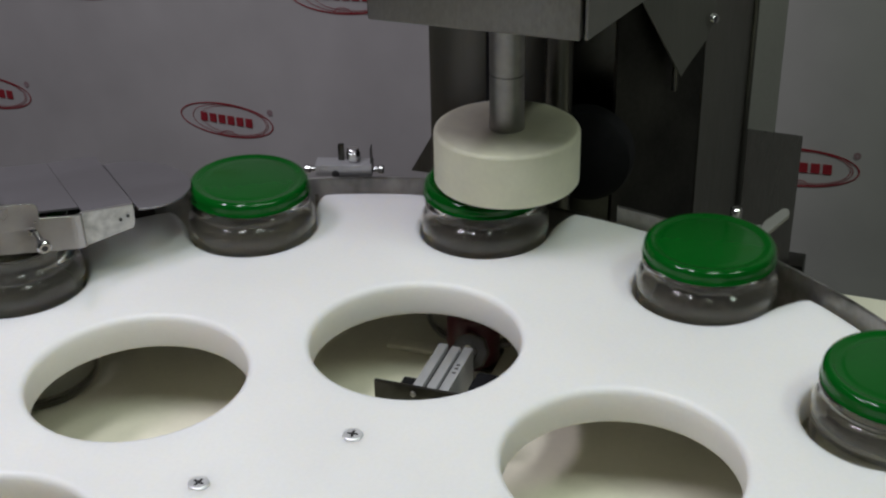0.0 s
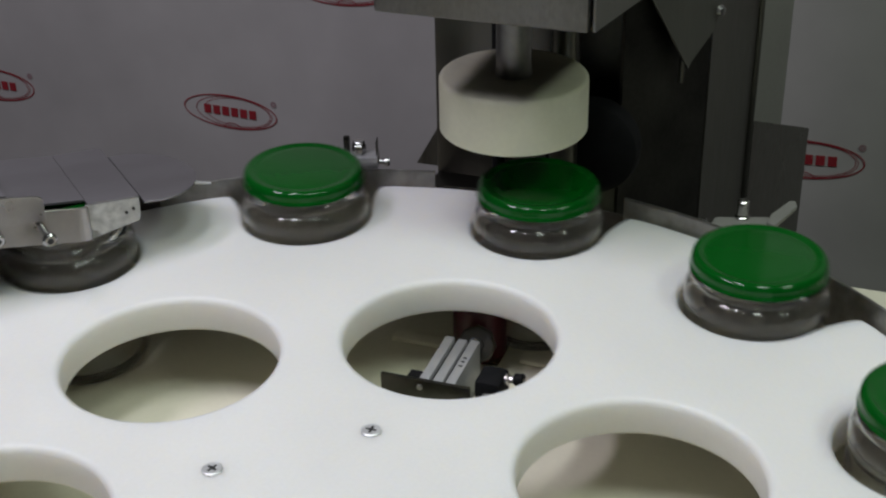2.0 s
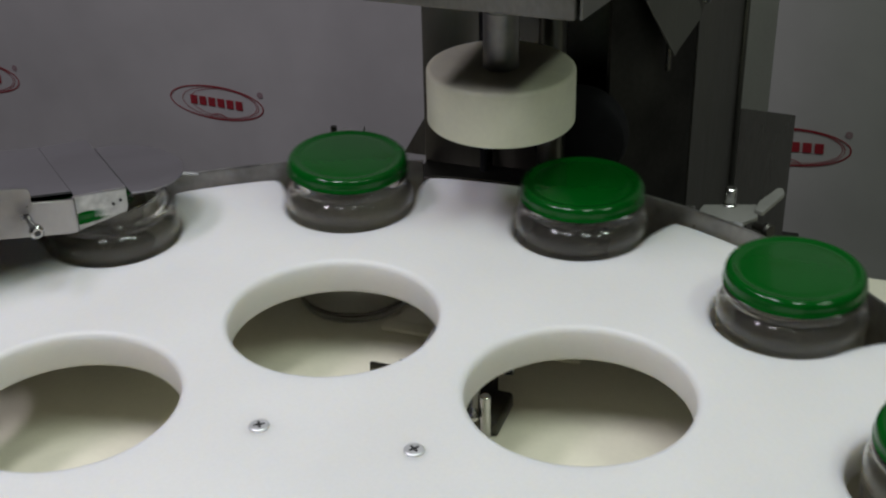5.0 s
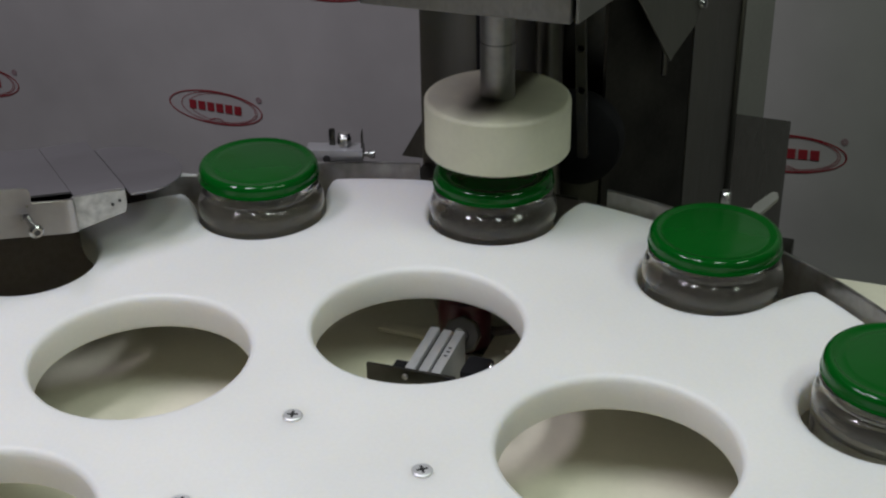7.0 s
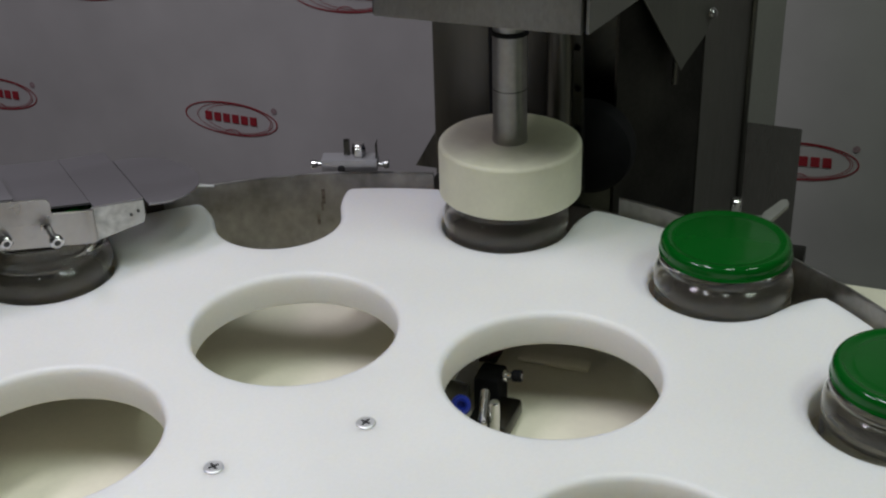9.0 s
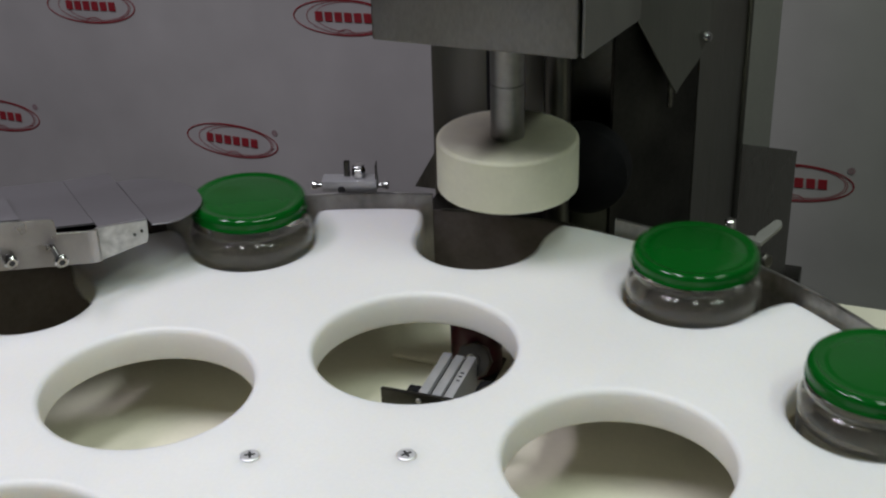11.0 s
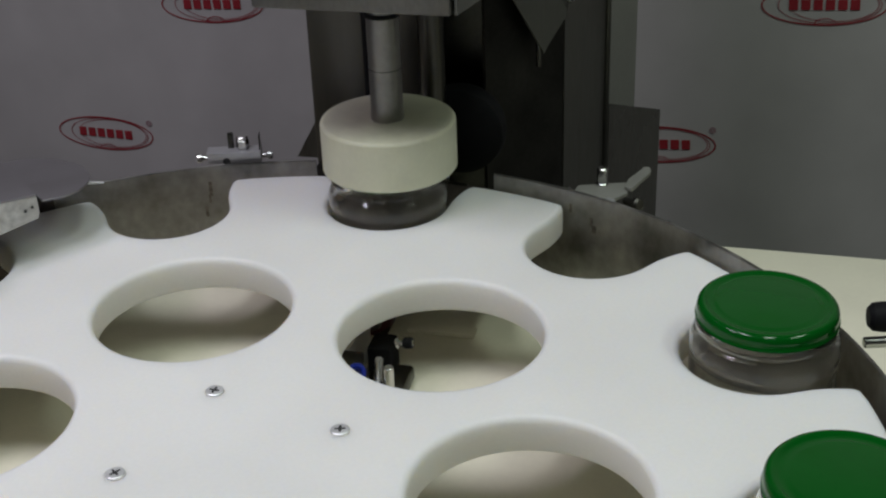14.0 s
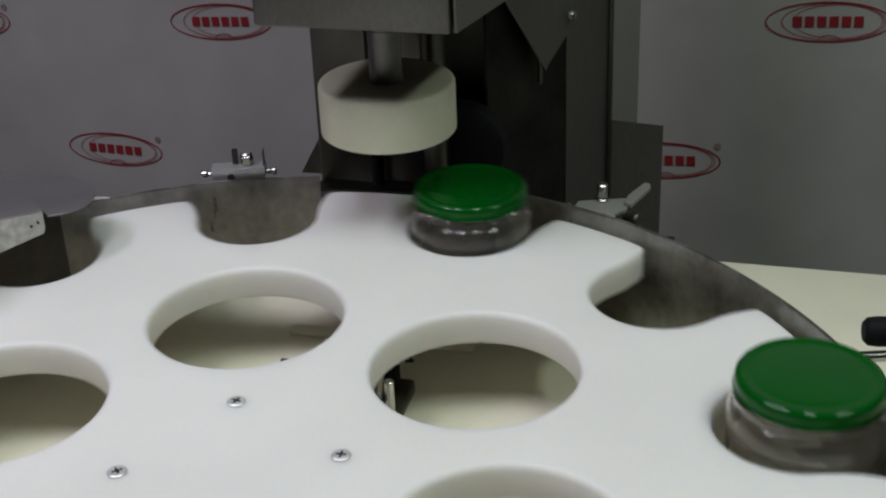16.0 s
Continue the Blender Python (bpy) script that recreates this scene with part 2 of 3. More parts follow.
tagged(part("wall_front", block((5.4, 0.1, CEIL_Z - FLOOR_Z), (0, -3.85, (CEIL_Z + FLOOR_Z) / 2), 0), WALLPAINT), "unseen dark grey wall, added", "wall", kind="structure")
for side, x in (("left", -2.65), ("right", 2.65)):
    tagged(part("wall_" + side, block((0.1, 4.8, CEIL_Z - FLOOR_Z), (x, -1.4, (CEIL_Z + FLOOR_Z) / 2), 0), WALLPAINT), "unseen dark grey side wall, added", "wall", kind="structure")


def ellipse_ring(rx, rz, width, cx=0.0, cz=0.0, n=64, start=0.0, stop=360.0):
    """A flat oval line in the xz plane, facing -y."""
    bm = bmesh.new()
    loops = []
    steps = [math.radians(start + (stop - start) * i / n) for i in range(n + 1)]
    for k in (0, 1):
        loops.append([bm.verts.new((cx + (rx - k * width) * math.cos(a), 0, cz + (rz - k * width) * math.sin(a))) for a in steps])
    for i in range(n):
        bm.faces.new((loops[0][i], loops[0][i + 1], loops[1][i + 1], loops[1][i]))
    return bm


banner = thing("wall_banner", "pale grey vinyl wall banner printed with rows of red oval emblems", "banner", pose(0, WALL_Y, 0))
part("banner_sheet", block((3.6, 0.004, 2.2), (0, 0.002, 0.35), 0), BANNER, banner)
banner.matrix_basis = pose(-0.460, WALL_Y, -0.1035, 0, -2.5, 0)
emblem_mesh = finish(join(ellipse_ring(0.0735, 0.0255, 0.0018), ellipse_ring(0.060, 0.0235, 0.0009, 0.006, 0.0003), ellipse_ring(0.052, 0.0215, 0.0008, 0.011, 0.0008),
                          ellipse_ring(0.0135, 0.0085, 0.0010, 0.002, -0.0245, 24, 0, 180), *[block((0.0108, 0.0006, 0.0130), (-0.0355 + 0.0142 * i, 0, 0.0005), 0) for i in range(6)]), "emblem", PRINT)
dot_mesh = finish(ellipse_ring(0.0046, 0.0046, 0.0036, 0.069, 0.0215, 16), "emblem_dot", GREY_PRINT)
NUDGE = {(-1, -1): (0.001, -0.005, 4.0), (-1, -2): (-0.007, 0.006, 3.0)}  # two emblems shifted and tilted to fit the camera's view
for row in range(-2, 5):
    for col in range(-2, 5):
        dx, dz, slant = NUDGE.get((row, col), (0, 0, 0))
        at = pose(0.394 * col + (0.197 if row % 2 else 0) + dx, -0.0015, 0.186 * row + dz, 0, slant, 0)
        em = part("emblem", emblem_mesh, PRINT, banner, "red oval emblem print", at)
        part("emblem_dot", dot_mesh, GREY_PRINT, em)

# ---- the machine's table and guard ring ----
table = thing("machine_table", "cream coated machine table top under the turntable", "machine table")
part("tabletop", block((1.12, 0.95, 0.020), (0.09, -0.03, TABLE_Z - 0.010), 0.003), CREAM, table)
for x in (-0.43, 0.60):
    for y in (-0.45, 0.38):
        part("leg", block((0.05, 0.05, TABLE_Z - 0.02 - FLOOR_Z), (x, y, (TABLE_Z - 0.02 + FLOOR_Z) / 2), 0.003), STEEL, table)


def swell(a):
    """By how much ring and jars are moved outwards past the head to fit the camera's view (degrees in plan)."""
    u = min(max((50.0 - a) / 34.0, 0.0), 1.0) if -60 < a < 90 else 0.0
    return u * u * (3 - 2 * u) * (0.0050 if a > -30 else 0.0050 * (a + 60) / 30)


def ring_wall(r, thick, z0, z1, start, stop, n=160):
    """A standing curved strip with a rounded upper edge."""
    bm = bmesh.new()
    prof = [(r, z0), (r, z1 - thick / 2), (r + thick * 0.15, z1 - thick * 0.15), (r + thick / 2, z1), (r + thick * 0.85, z1 - thick * 0.15), (r + thick, z1 - thick / 2), (r + thick, z0)]
    cols = []
    for i in range(n + 1):
        a = radians(start + (stop - start) * i / n)
        more = swell((math.degrees(a) + 180) % 360 - 180)
        cols.append([bm.verts.new(((p + more) * math.cos(a), (p + more) * math.sin(a), z)) for p, z in prof])
    for a, c in zip(cols, cols[1:]):
        for k in range(len(prof)):
            j = (k + 1) % len(prof)
            bm.faces.new((a[k], a[j], c[j], c[k]))
    bm.faces.new(cols[0])
    bm.faces.new(cols[-1][::-1])
    return bm


RING_R, RING_Z = 0.3665, 0.010
guard = thing("guard_ring", "worn stainless steel guard ring around the turntable", "guard ring")
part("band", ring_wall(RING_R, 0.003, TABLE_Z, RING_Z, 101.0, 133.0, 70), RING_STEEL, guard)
# same ring, darker here: the chute's shadow is put into the colour
part("band", ring_wall(RING_R, 0.003, TABLE_Z, RING_Z, 133.0, 260.0, 100), BROWN_SHADE, guard, "ring stretch with the chute's shade in its colour")
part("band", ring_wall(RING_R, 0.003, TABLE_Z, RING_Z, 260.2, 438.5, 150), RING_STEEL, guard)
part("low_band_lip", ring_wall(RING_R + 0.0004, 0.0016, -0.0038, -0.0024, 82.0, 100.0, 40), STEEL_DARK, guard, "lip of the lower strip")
part("low_band", ring_wall(RING_R + 0.0006, 0.0018, TABLE_Z, -0.004, 78.0, 101.4, 40), BROWN_SHADE, guard, "lower dull steel strip behind the head")

for a, wide, z0, z1 in ((114.25, 0.42, -0.0155, -0.0030), (114.45, 0.26, -0.0210, -0.0140), (115.00, 0.36, -0.0330, -0.0240), (65.50, 0.40, -0.0150, -0.0080), (65.10, 0.55, -0.0200, -0.0140), (68.30, 0.30, -0.0080, -0.0010)):
    part("rust_stain", ring_wall(RING_R - 0.0003, 0.00025, z0, z1, a - wide / 2, a + wide / 2, 6), STAIN, guard, "brown rust drip")

# ---- the turntable ----
POCKET_R, POCKET, HOLE_R, HOLE, DISC_R, THICK = 0.3195, 0.0456, 0.1680, 0.0650, 0.3625, 0.025
JAR_R = 0.3212


def disc_outline():
    """The rim of the star wheel: twelve round pockets that flare outwards, with rounded teeth between."""
    out = []
    half = [(POCKET * math.sin(radians(a)), POCKET_R - POCKET * math.cos(radians(a))) for a in range(0, 96, 6)]
    half += [(0.0466, 0.3320), (0.0486, 0.3410), (0.0512, 0.3490), (0.0535, 0.3540), (0.0570, 0.3572)]
    for k in range(12):
        base = radians(90 - 30 * k)
        one = [(-x, y) for x, y in reversed(half)] + half[1:]
        for x, y in one:
            r, a = math.hypot(x, y), math.atan2(x, y)
            out.append((r * math.cos(base - a), r * math.sin(base - a)))
        for a in (10.6, 12.5, 15.0, 17.5, 19.4):
            out.append((DISC_R * math.cos(base - radians(a)), DISC_R * math.sin(base - radians(a))))
    return out


turntable = thing("turntable", "white plastic star wheel with round jar pockets and six large holes", "turntable")
holes = [circle(HOLE_R * math.cos(radians(90 + 60 * k)), HOLE_R * math.sin(radians(90 + 60 * k)), HOLE, 96) for k in range(6)]
part("disc", sheet("disc", [disc_outline()] + holes, THICK, WHITE, bevel=0.0042, angle=50), WHITE, turntable)
part("hub", lathe([(0, -THICK), (0.045, -THICK), (0.045, TABLE_Z), (0, TABLE_Z)], 48), STEEL, turntable, "steel hub under the disc")


def screw_bm():
    head = lathe([(0, 0.0010), (0.0048, 0.0010), (0.0055, 0.0005), (0.0057, -0.002), (0, -0.002)], 32)
    return head


screw_mesh = finish(screw_bm(), "screw", ZINC)
cross_mesh = finish(join(block((0.0062, 0.0015, 0.0008), (0, 0, 0.0008), 0.0002), block((0.0015, 0.0062, 0.0008), (0, 0, 0.0008), 0.0002), block((0.0030, 0.0030, 0.0008), (0, 0, 0.00079), 0.0004, Matrix.Rotation(radians(45), 4, "Z"))), "screw_slot", INK)
for k in range(4):
    a = radians(90 * k)
    sc = part("screw", screw_mesh, ZINC, turntable, "bright cross-head screw", pose(0.0622 * math.cos(a), 0.0622 * math.sin(a), 0.0004, 0, 0, 25 + 70 * k))
    part("screw_slot", cross_mesh, INK, sc)

# ---- jars ----
JAR_H = -TABLE_Z


def jar_glass():
    b = 0.0
    outer = [(0, b), (0.036, b), (0.0412, b + 0.002), (0.0436, b + 0.007), (0.0444, b + 0.014), (0.0444, JAR_H - 0.003), (0.0442, JAR_H + 0.0012), (0.0448, JAR_H + 0.0022), (0.0449, JAR_H + 0.0032), (0.0445, JAR_H + 0.0045)]
    outer += [(0.0372 + 0.0076 * math.cos(radians(a)), JAR_H + 0.0065 + 0.0100 * math.sin(radians(a))) for a in range(0, 65, 8)]
    outer += [(0.0400, JAR_H + 0.0163), (0.0402, JAR_H + 0.0170), (0.0413, JAR_H + 0.0177), (0.0422, JAR_H + 0.0185), (0.0422, JAR_H + 0.0202), (0.0414, JAR_H + 0.0220), (0.0396, JAR_H + 0.0232), (0.0390, JAR_H + 0.0242), (0.0386, JAR_H + 0.0325)]
    inner = [(0.0366, JAR_H + 0.0325), (0.0364, JAR_H + 0.0180), (0.0370, JAR_H + 0.0150)] + [(0.0358 + 0.0067 * math.cos(radians(a)), JAR_H + 0.0045 + 0.0085 * math.sin(radians(a))) for a in (60, 40, 20, 0)]
    inner += [(0.0425, JAR_H), (0.0425, 0.014), (0.0416, 0.009), (0.036, 0.0055), (0, 0.0050)]
    return lathe(outer + inner, 64)


def lid_bm():
    t = JAR_H + 0.0355
    prof = [(0.0385, t - 0.0100), (0.0412, t - 0.0100), (0.0422, t - 0.0097), (0.0426, t - 0.0090), (0.0422, t - 0.0082), (0.0416, t - 0.0072), (0.0419, t - 0.0046), (0.0416, t - 0.0030), (0.0409, t - 0.0016), (0.0399, t - 0.0006), (0.0388, t - 0.0001),
            (0.0378, t), (0.0368, t - 0.0002), (0.0357, t - 0.0006), (0.0346, t - 0.0009), (0.0332, t - 0.0010), (0.0318, t - 0.0009), (0.0302, t - 0.0006), (0.0286, t - 0.0004), (0, t - 0.0004), (0, t - 0.0024), (0.0380, t - 0.0026), (0.0385, t - 0.0100)]
    return lathe(prof, 72)


jar_mesh, lid_mesh = finish(jar_glass(), "glass_body", GLASS, 60), finish(lid_bm(), "lid", GREEN, 40)
JARS, LIDS = {}, {}
for k in (-2, -1, 0, 1, 2, 3, 5):
    jar = thing("glass_jar", "clear glass jar with a green metal lid in a pocket", "jar", group="jars on the turntable")
    part("glass_body", jar_mesh, GLASS, jar, "clear empty glass")
    LIDS[k] = part("lid", lid_mesh, GREEN, jar, "glossy green metal screw lid")
    JARS[k] = jar

# ---- capping head ----
HEAD_X, HEAD_Y = 0.0030, 0.3208
capper = thing("capping_head", "ivory plastic capping cup on a steel spindle", "capping head", pose(HEAD_X, HEAD_Y, 0.03))
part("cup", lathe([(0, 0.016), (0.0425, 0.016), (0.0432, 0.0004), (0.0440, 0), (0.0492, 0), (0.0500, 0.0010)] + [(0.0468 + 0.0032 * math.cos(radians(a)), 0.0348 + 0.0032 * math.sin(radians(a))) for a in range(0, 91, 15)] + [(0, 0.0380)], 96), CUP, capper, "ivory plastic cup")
part("spindle", lathe([(0, 0.038), (0.0122, 0.038), (0.0122, 0.0425), (0.0118, 0.0445), (0.0118, 0.130), (0.0105, 0.131), (0.0105, 0.240), (0, 0.240)], 40), SPINDLE, capper, "polished steel spindle")
part("spindle_ring", lathe([(0.0106, 0.1155), (0.0128, 0.1155), (0.0128, 0.1185), (0.0106, 0.1185), (0.0106, 0.1155)], 40), BLACK, capper, "black rubber ring")
part("groove", lathe([(0.0112, 0.0765), (0.01195, 0.0765), (0.01195, 0.0772), (0.0112, 0.0772), (0.0112, 0.0765)], 40), INK, capper, "dark engraved ring")

# ---- housing and column ----
column = thing("capping_column", "stainless steel column with a folded sheet housing", "machine column")
housing = part("housing", block((0.1345, 0.190, 0.240), (0.0055, 0.336, 0.2925), 0.0025), STEEL, column, "brushed steel head housing")


def wall_strip(points, z0, z1, thick=0.003, drop=0.0):
    """A standing sheet folded along points in plan."""
    bm = bmesh.new()
    line = [Vector((x, y, 0)) for x, y in points]
    cols = []
    for k, p in enumerate(line):
        a, c = line[max(k - 1, 0)], line[min(k + 1, len(line) - 1)]
        d = (c - a).normalized()
        n = Vector((-d.y, d.x, 0)) * thick
        top = z1 - drop * k / (len(line) - 1)
        cols.append([bm.verts.new((*p.xy, z0)), bm.verts.new((*p.xy, top)), bm.verts.new((*(p + n).xy, top)), bm.verts.new((*(p + n).xy, z0))])
    for a, c in zip(cols, cols[1:]):
        for k in range(4):
            j = (k + 1) % 4
            bm.faces.new((a[k], a[j], c[j], c[k]))
    bm.faces.new(cols[0])
    bm.faces.new(cols[-1][::-1])
    return bm


TOP = 0.62
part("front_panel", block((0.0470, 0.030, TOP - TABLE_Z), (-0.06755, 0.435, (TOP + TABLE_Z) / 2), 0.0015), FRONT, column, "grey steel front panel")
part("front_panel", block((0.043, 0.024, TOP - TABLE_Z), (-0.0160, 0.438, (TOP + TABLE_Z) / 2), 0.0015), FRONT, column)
# inner and side panels: shade and dark reflections sit in the colour
part("back_panel", block((0.120, 0.004, TOP - TABLE_Z), (-0.010, 0.462, (TOP + TABLE_Z) / 2), 0.001), STEEL_DARK, column, "inner panel, recess shade in its colour")
part("side_panel", wall_strip([(0.052, 0.432), (0.100, 0.519)], FLOOR_Z, TOP), STEEL_DARK, column, "steel side panel, dark reflections in its colour")
part("side_panel", wall_strip([(0.1010, 0.5215), (0.1180, 0.6630)], FLOOR_Z, TOP), BRUSHED, column, "brushed steel side panel")
part("panel_fold", rod(0.0032, (0.1190, 0.6640, FLOOR_Z), (0.1190, 0.6640, TOP)), BRUSHED, column, "rounded fold of the side panel")
part("rear_flange", wall_strip([(0.1200, 0.6655), (0.1415, 0.7130)], -0.075, TOP), FLANGE, column)
part("rear_fin", wall_strip([(0.1225, 0.6640), (0.1640, 0.7575)], FLOOR_Z, -0.051, 0.004, 0.041), FIN, column, "grey steel frame plate")
part("frame_leg", block((0.020, 0.030, -0.236 - FLOOR_Z), (0.1690, 0.776, (-0.236 + FLOOR_Z) / 2), 0.002), STEEL_DARK, column, "dark steel frame leg")
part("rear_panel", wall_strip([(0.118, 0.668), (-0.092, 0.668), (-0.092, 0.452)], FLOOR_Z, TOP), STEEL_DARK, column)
YZ = Matrix(((0, 0, 1, 0), (1, 0, 0, 0), (0, 1, 0, 0), (0, 0, 0, 1)))
part("side_brace", sheet("side_brace", [[(0.246, 0.1725), (0.246, 0.400), (0.405, 0.400), (0.405, 0.1470)]], 0.002, BRACE, YZ, 0.0003), BRACE, column, "steel side brace", pose(0.0760, 0, 0))
part("tongue_plate", sheet("tongue_plate", [[(0.0155, 0.1328), (0.0625, 0.0635), (0.0660, 0.0680), (0.0890, 0.0870), (0.0965, 0.1050), (0.0965, 0.400), (0.0155, 0.400)]], 0.002, BRACE, pose(0, 0, 0, 90, 0, 0), 0.0003),
     BRACE, column, "pointed steel cover plate", pose(0.0585, 0.4285, 0, 0, 0, 59.13))
part("screw", lathe([(0, 0.004), (0.003, 0.0035), (0.0045, 0.001), (0.0045, 0), (0, 0)], 20, pose(0.1072, 0.5055, 0.1040, 90, 0, 59.13)), CHROME, column)
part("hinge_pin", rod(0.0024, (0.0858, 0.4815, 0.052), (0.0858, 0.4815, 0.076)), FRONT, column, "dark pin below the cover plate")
part("brace_bracket", sheet("brace_bracket", [[(-0.0105, 0), (0.0105, 0), (0.001, -0.020), (-0.001, -0.020)]], 0.004, BLACK, pose(-0.076, 0.416, 0.168, 90, 0, 0), 0.0003), BLACK, column, "dark triangular bracket")
part("foot_gusset", sheet("foot_gusset", [[(-0.019, 0), (0, 0), (0, 0.034)]], 0.003, BRUSHED, pose(-0.0912, 0.424, -0.018, 90, 0, 0), 0.0003), BRUSHED, column, "small triangular steel gusset")
part("foot_plate", block((0.110, 0.060, TABLE_Z * -1 - 0.020), (-0.035, 0.402, (TABLE_Z - 0.020) / 2), 0.001), STEEL_DARK, column)
part("guide_rod", rod(0.0102, (0.0160, 0.403, TABLE_Z), (0.0160, 0.403, 0.20)), FRONT, column, "polished guide rod")
# no second rod here: black bar added to darken the slot between panels
part("guide_rod", rod(0.0030, (-0.0408, 0.416, TABLE_Z), (-0.0408, 0.416, 0.20)), BLACK, column, "black filler for the shade in the slot")
ball = part("pulley", lathe([(0, -0.012), (0.030, -0.012), (0.0355, -0.009), (0.037, 0.0), (0.0355, 0.009), (0.030, 0.012), (0.012, 0.013), (0, 0.013)], 48, pose(0.033, 0.424, 0.018, 90, 0, 0)), BLACK, column, "black rubber pulley")
link = thing("link_bar", "narrow steel link bar with a row of holes beside the spindle", "link bar")
part("bar", sheet("bar", [rounded([(-0.0040, -0.085), (0.0040, -0.085), (0.0040, 0.105), (-0.0040, 0.105)], 0.003)] + [circle(0, z, 0.0027, 20) for z in (-0.0316, 0.0, 0.0316, 0.0632)], 0.003, STEEL_DARK, pose(0, 0, 0, 90, 0, 0), 0.0003), STEEL_DARK, link)
# added strip, black in place of the darkness seen through the holes
part("bar_back", block((0.0060, 0.0010, 0.180), (0, 0.0040, 0.010), 0.0002), BLACK, link, "added black strip that makes the holes look dark")

# ---- lid chute ----
chute = thing("lid_chute", "brushed steel lid chute with a rounded tongue over the turntable", "lid chute", pose(-0.2445, 0.2160, 0, 0, 0, 49.5))


def ramp(points, half, thick=0.0014, off=0.0):
    """A folded sheet: (s, z) pairs swept across the chute's width."""
    bm = bmesh.new()
    rows = []
    for s, z in points:
        rows.append([bm.verts.new((s, off - half, z)), bm.verts.new((s, off + half, z)), bm.verts.new((s, off + half, z - thick)), bm.verts.new((s, off - half, z - thick))])
    for a, c in zip(rows, rows[1:]):
        for k in range(4):
            j = (k + 1) % 4
            bm.faces.new((a[k], a[j], c[j], c[k]))
    bm.faces.new(rows[0])
    bm.faces.new(rows[-1][::-1])
    return bm


part("chute_cover", ramp([(0.0, 0.0505), (-0.0335, 0.0530)], 0.0430), PLATE, chute, "flat end of the steel cover")
part("chute_cover", ramp([(-0.0338, 0.0530), (-0.26, 0.0850)], 0.0395, 0.0014, 0.0035), PLATE, chute)
# black sheet added for the shade inside the chute
part("chute_shade", ramp([(-0.004, 0.0350), (-0.035, 0.0350), (-0.26, 0.0640)], 0.0415), BLACK, chute, "black sheet standing in for the chute's shaded inside")
tongue = [(-0.002, 0.040)] + [(0.004 + 0.042 * math.cos(radians(a)), -0.0005 + 0.0415 * math.sin(radians(a))) for a in range(84, -86, -6)] + [(-0.002, -0.041)]
part("tongue", sheet("tongue", [tongue], 0.0014, PLATE, pose(0.0060, 0, 0.0438, 0, 5, 0), 0.0003), TONGUE, chute, "rounded steel tongue")
part("top_cover", finish(ramp([(-0.082, 0.0700), (-0.26, 0.0960)], 0.030, 0.004, -0.010), "top_cover", PLATE), PLATE, chute)
flap = part("side_flap", sheet("side_flap", [[(-0.0350, 0.0275), (-0.0015, 0.0325), (0.0, 0.0365), (0.0, 0.0485), (-0.0350, 0.0520)]], 0.0012, SCUFFED, pose(0, -0.0430, 0, 90, 0, 0), 0.0002), SCUFFED, chute, "pale scuffed side flap")
for s, z in ((-0.0045, 0.0420), (-0.0095, 0.0405)):
    part("rivet", rod(0.0010, (s, -0.0443, z), (s, -0.0425, z), 0.0002, 12), INK, flap)


def rail(points, thick, low, high, slope, off):
    bm = bmesh.new()
    cols = []
    for s, y in points:
        up = slope * -s
        cols.append([bm.verts.new((s, y, low + up)), bm.verts.new((s, y, high + up)), bm.verts.new((s, y + thick, high + up)), bm.verts.new((s, y + thick, low + up))])
    for a, c in zip(cols, cols[1:]):
        for k in range(4):
            j = (k + 1) % 4
            bm.faces.new((a[k], a[j], c[j], c[k]))
    bm.faces.new(cols[0])
    bm.faces.new(cols[-1][::-1])
    bmesh.ops.bevel(bm, geom=bm.edges[:], offset=0.0003, segments=1, affect="EDGES")
    return bm


part("side_rail", rail([(-0.0340, -0.0448), (-0.0362, -0.0462), (-0.0390, -0.0472), (-0.0420, -0.0475), (-0.26, -0.0475)], 0.0020, 0.0215, 0.0455, 0.19, 0), RAIL, chute, "polished front side rail")
part("side_rail", rail([(0.0, 0.0430), (-0.26, 0.0430)], 0.0020, 0.0290, 0.0465, 0.13, 0), STEEL, chute)
part("upper_rail", sheet("upper_rail", [rounded([(-0.0620, 0.0510), (-0.0620, 0.0690), (-0.2400, 0.1030), (-0.2400, 0.0850)], 0.0035)], 0.0016, RAIL, pose(0, -0.0505, 0, 90, 0, 0), 0.0003), RAIL, chute, "polished upper guide strip")
for s, z, length in ((-0.066, 0.0495, 0.015), (-0.0945, 0.0505, 0.001)):
    bolt = part("bolt", rod(0.0022, (s, -0.0470, z), (s + 0.001, -0.0480 - length, z - 0.003), 0.0006), CHROME, chute)
    head = part("bolt_head", rod(0.0046, (s + 0.001, -0.0480 - length, z - 0.003), (s + 0.001, -0.0530 - length, z - 0.0035), 0.0012), CHROME, bolt)
    part("socket", rod(0.0022, (s + 0.001, -0.0526 - length, z - 0.0035), (s + 0.001, -0.0532 - length, z - 0.00355), 0.0001, 6), INK, head)
part("knob", lathe([(0, 0.010), (0.006, 0.0095), (0.0085, 0.006), (0.0085, 0), (0, 0)], 24, pose(-0.105, 0.030, 0.0720)), BLACK, chute, "black plastic knob")
part("support_post", block((0.020, 0.020, 0.075 - TABLE_Z), (-0.245, 0.0, (0.075 + TABLE_Z) / 2), 0.002), STEEL, chute)
part("guide_finger", sheet("guide_finger", [[(0.0, -0.004), (0.028, -0.0004), (0.028, 0.0004), (0.0, 0.004)]], 0.0016, ZINC, pose(0.042, 0.018, 0.0250, 0, 0, -38), 0.0003), ZINC, chute, "pale pointed guide finger")

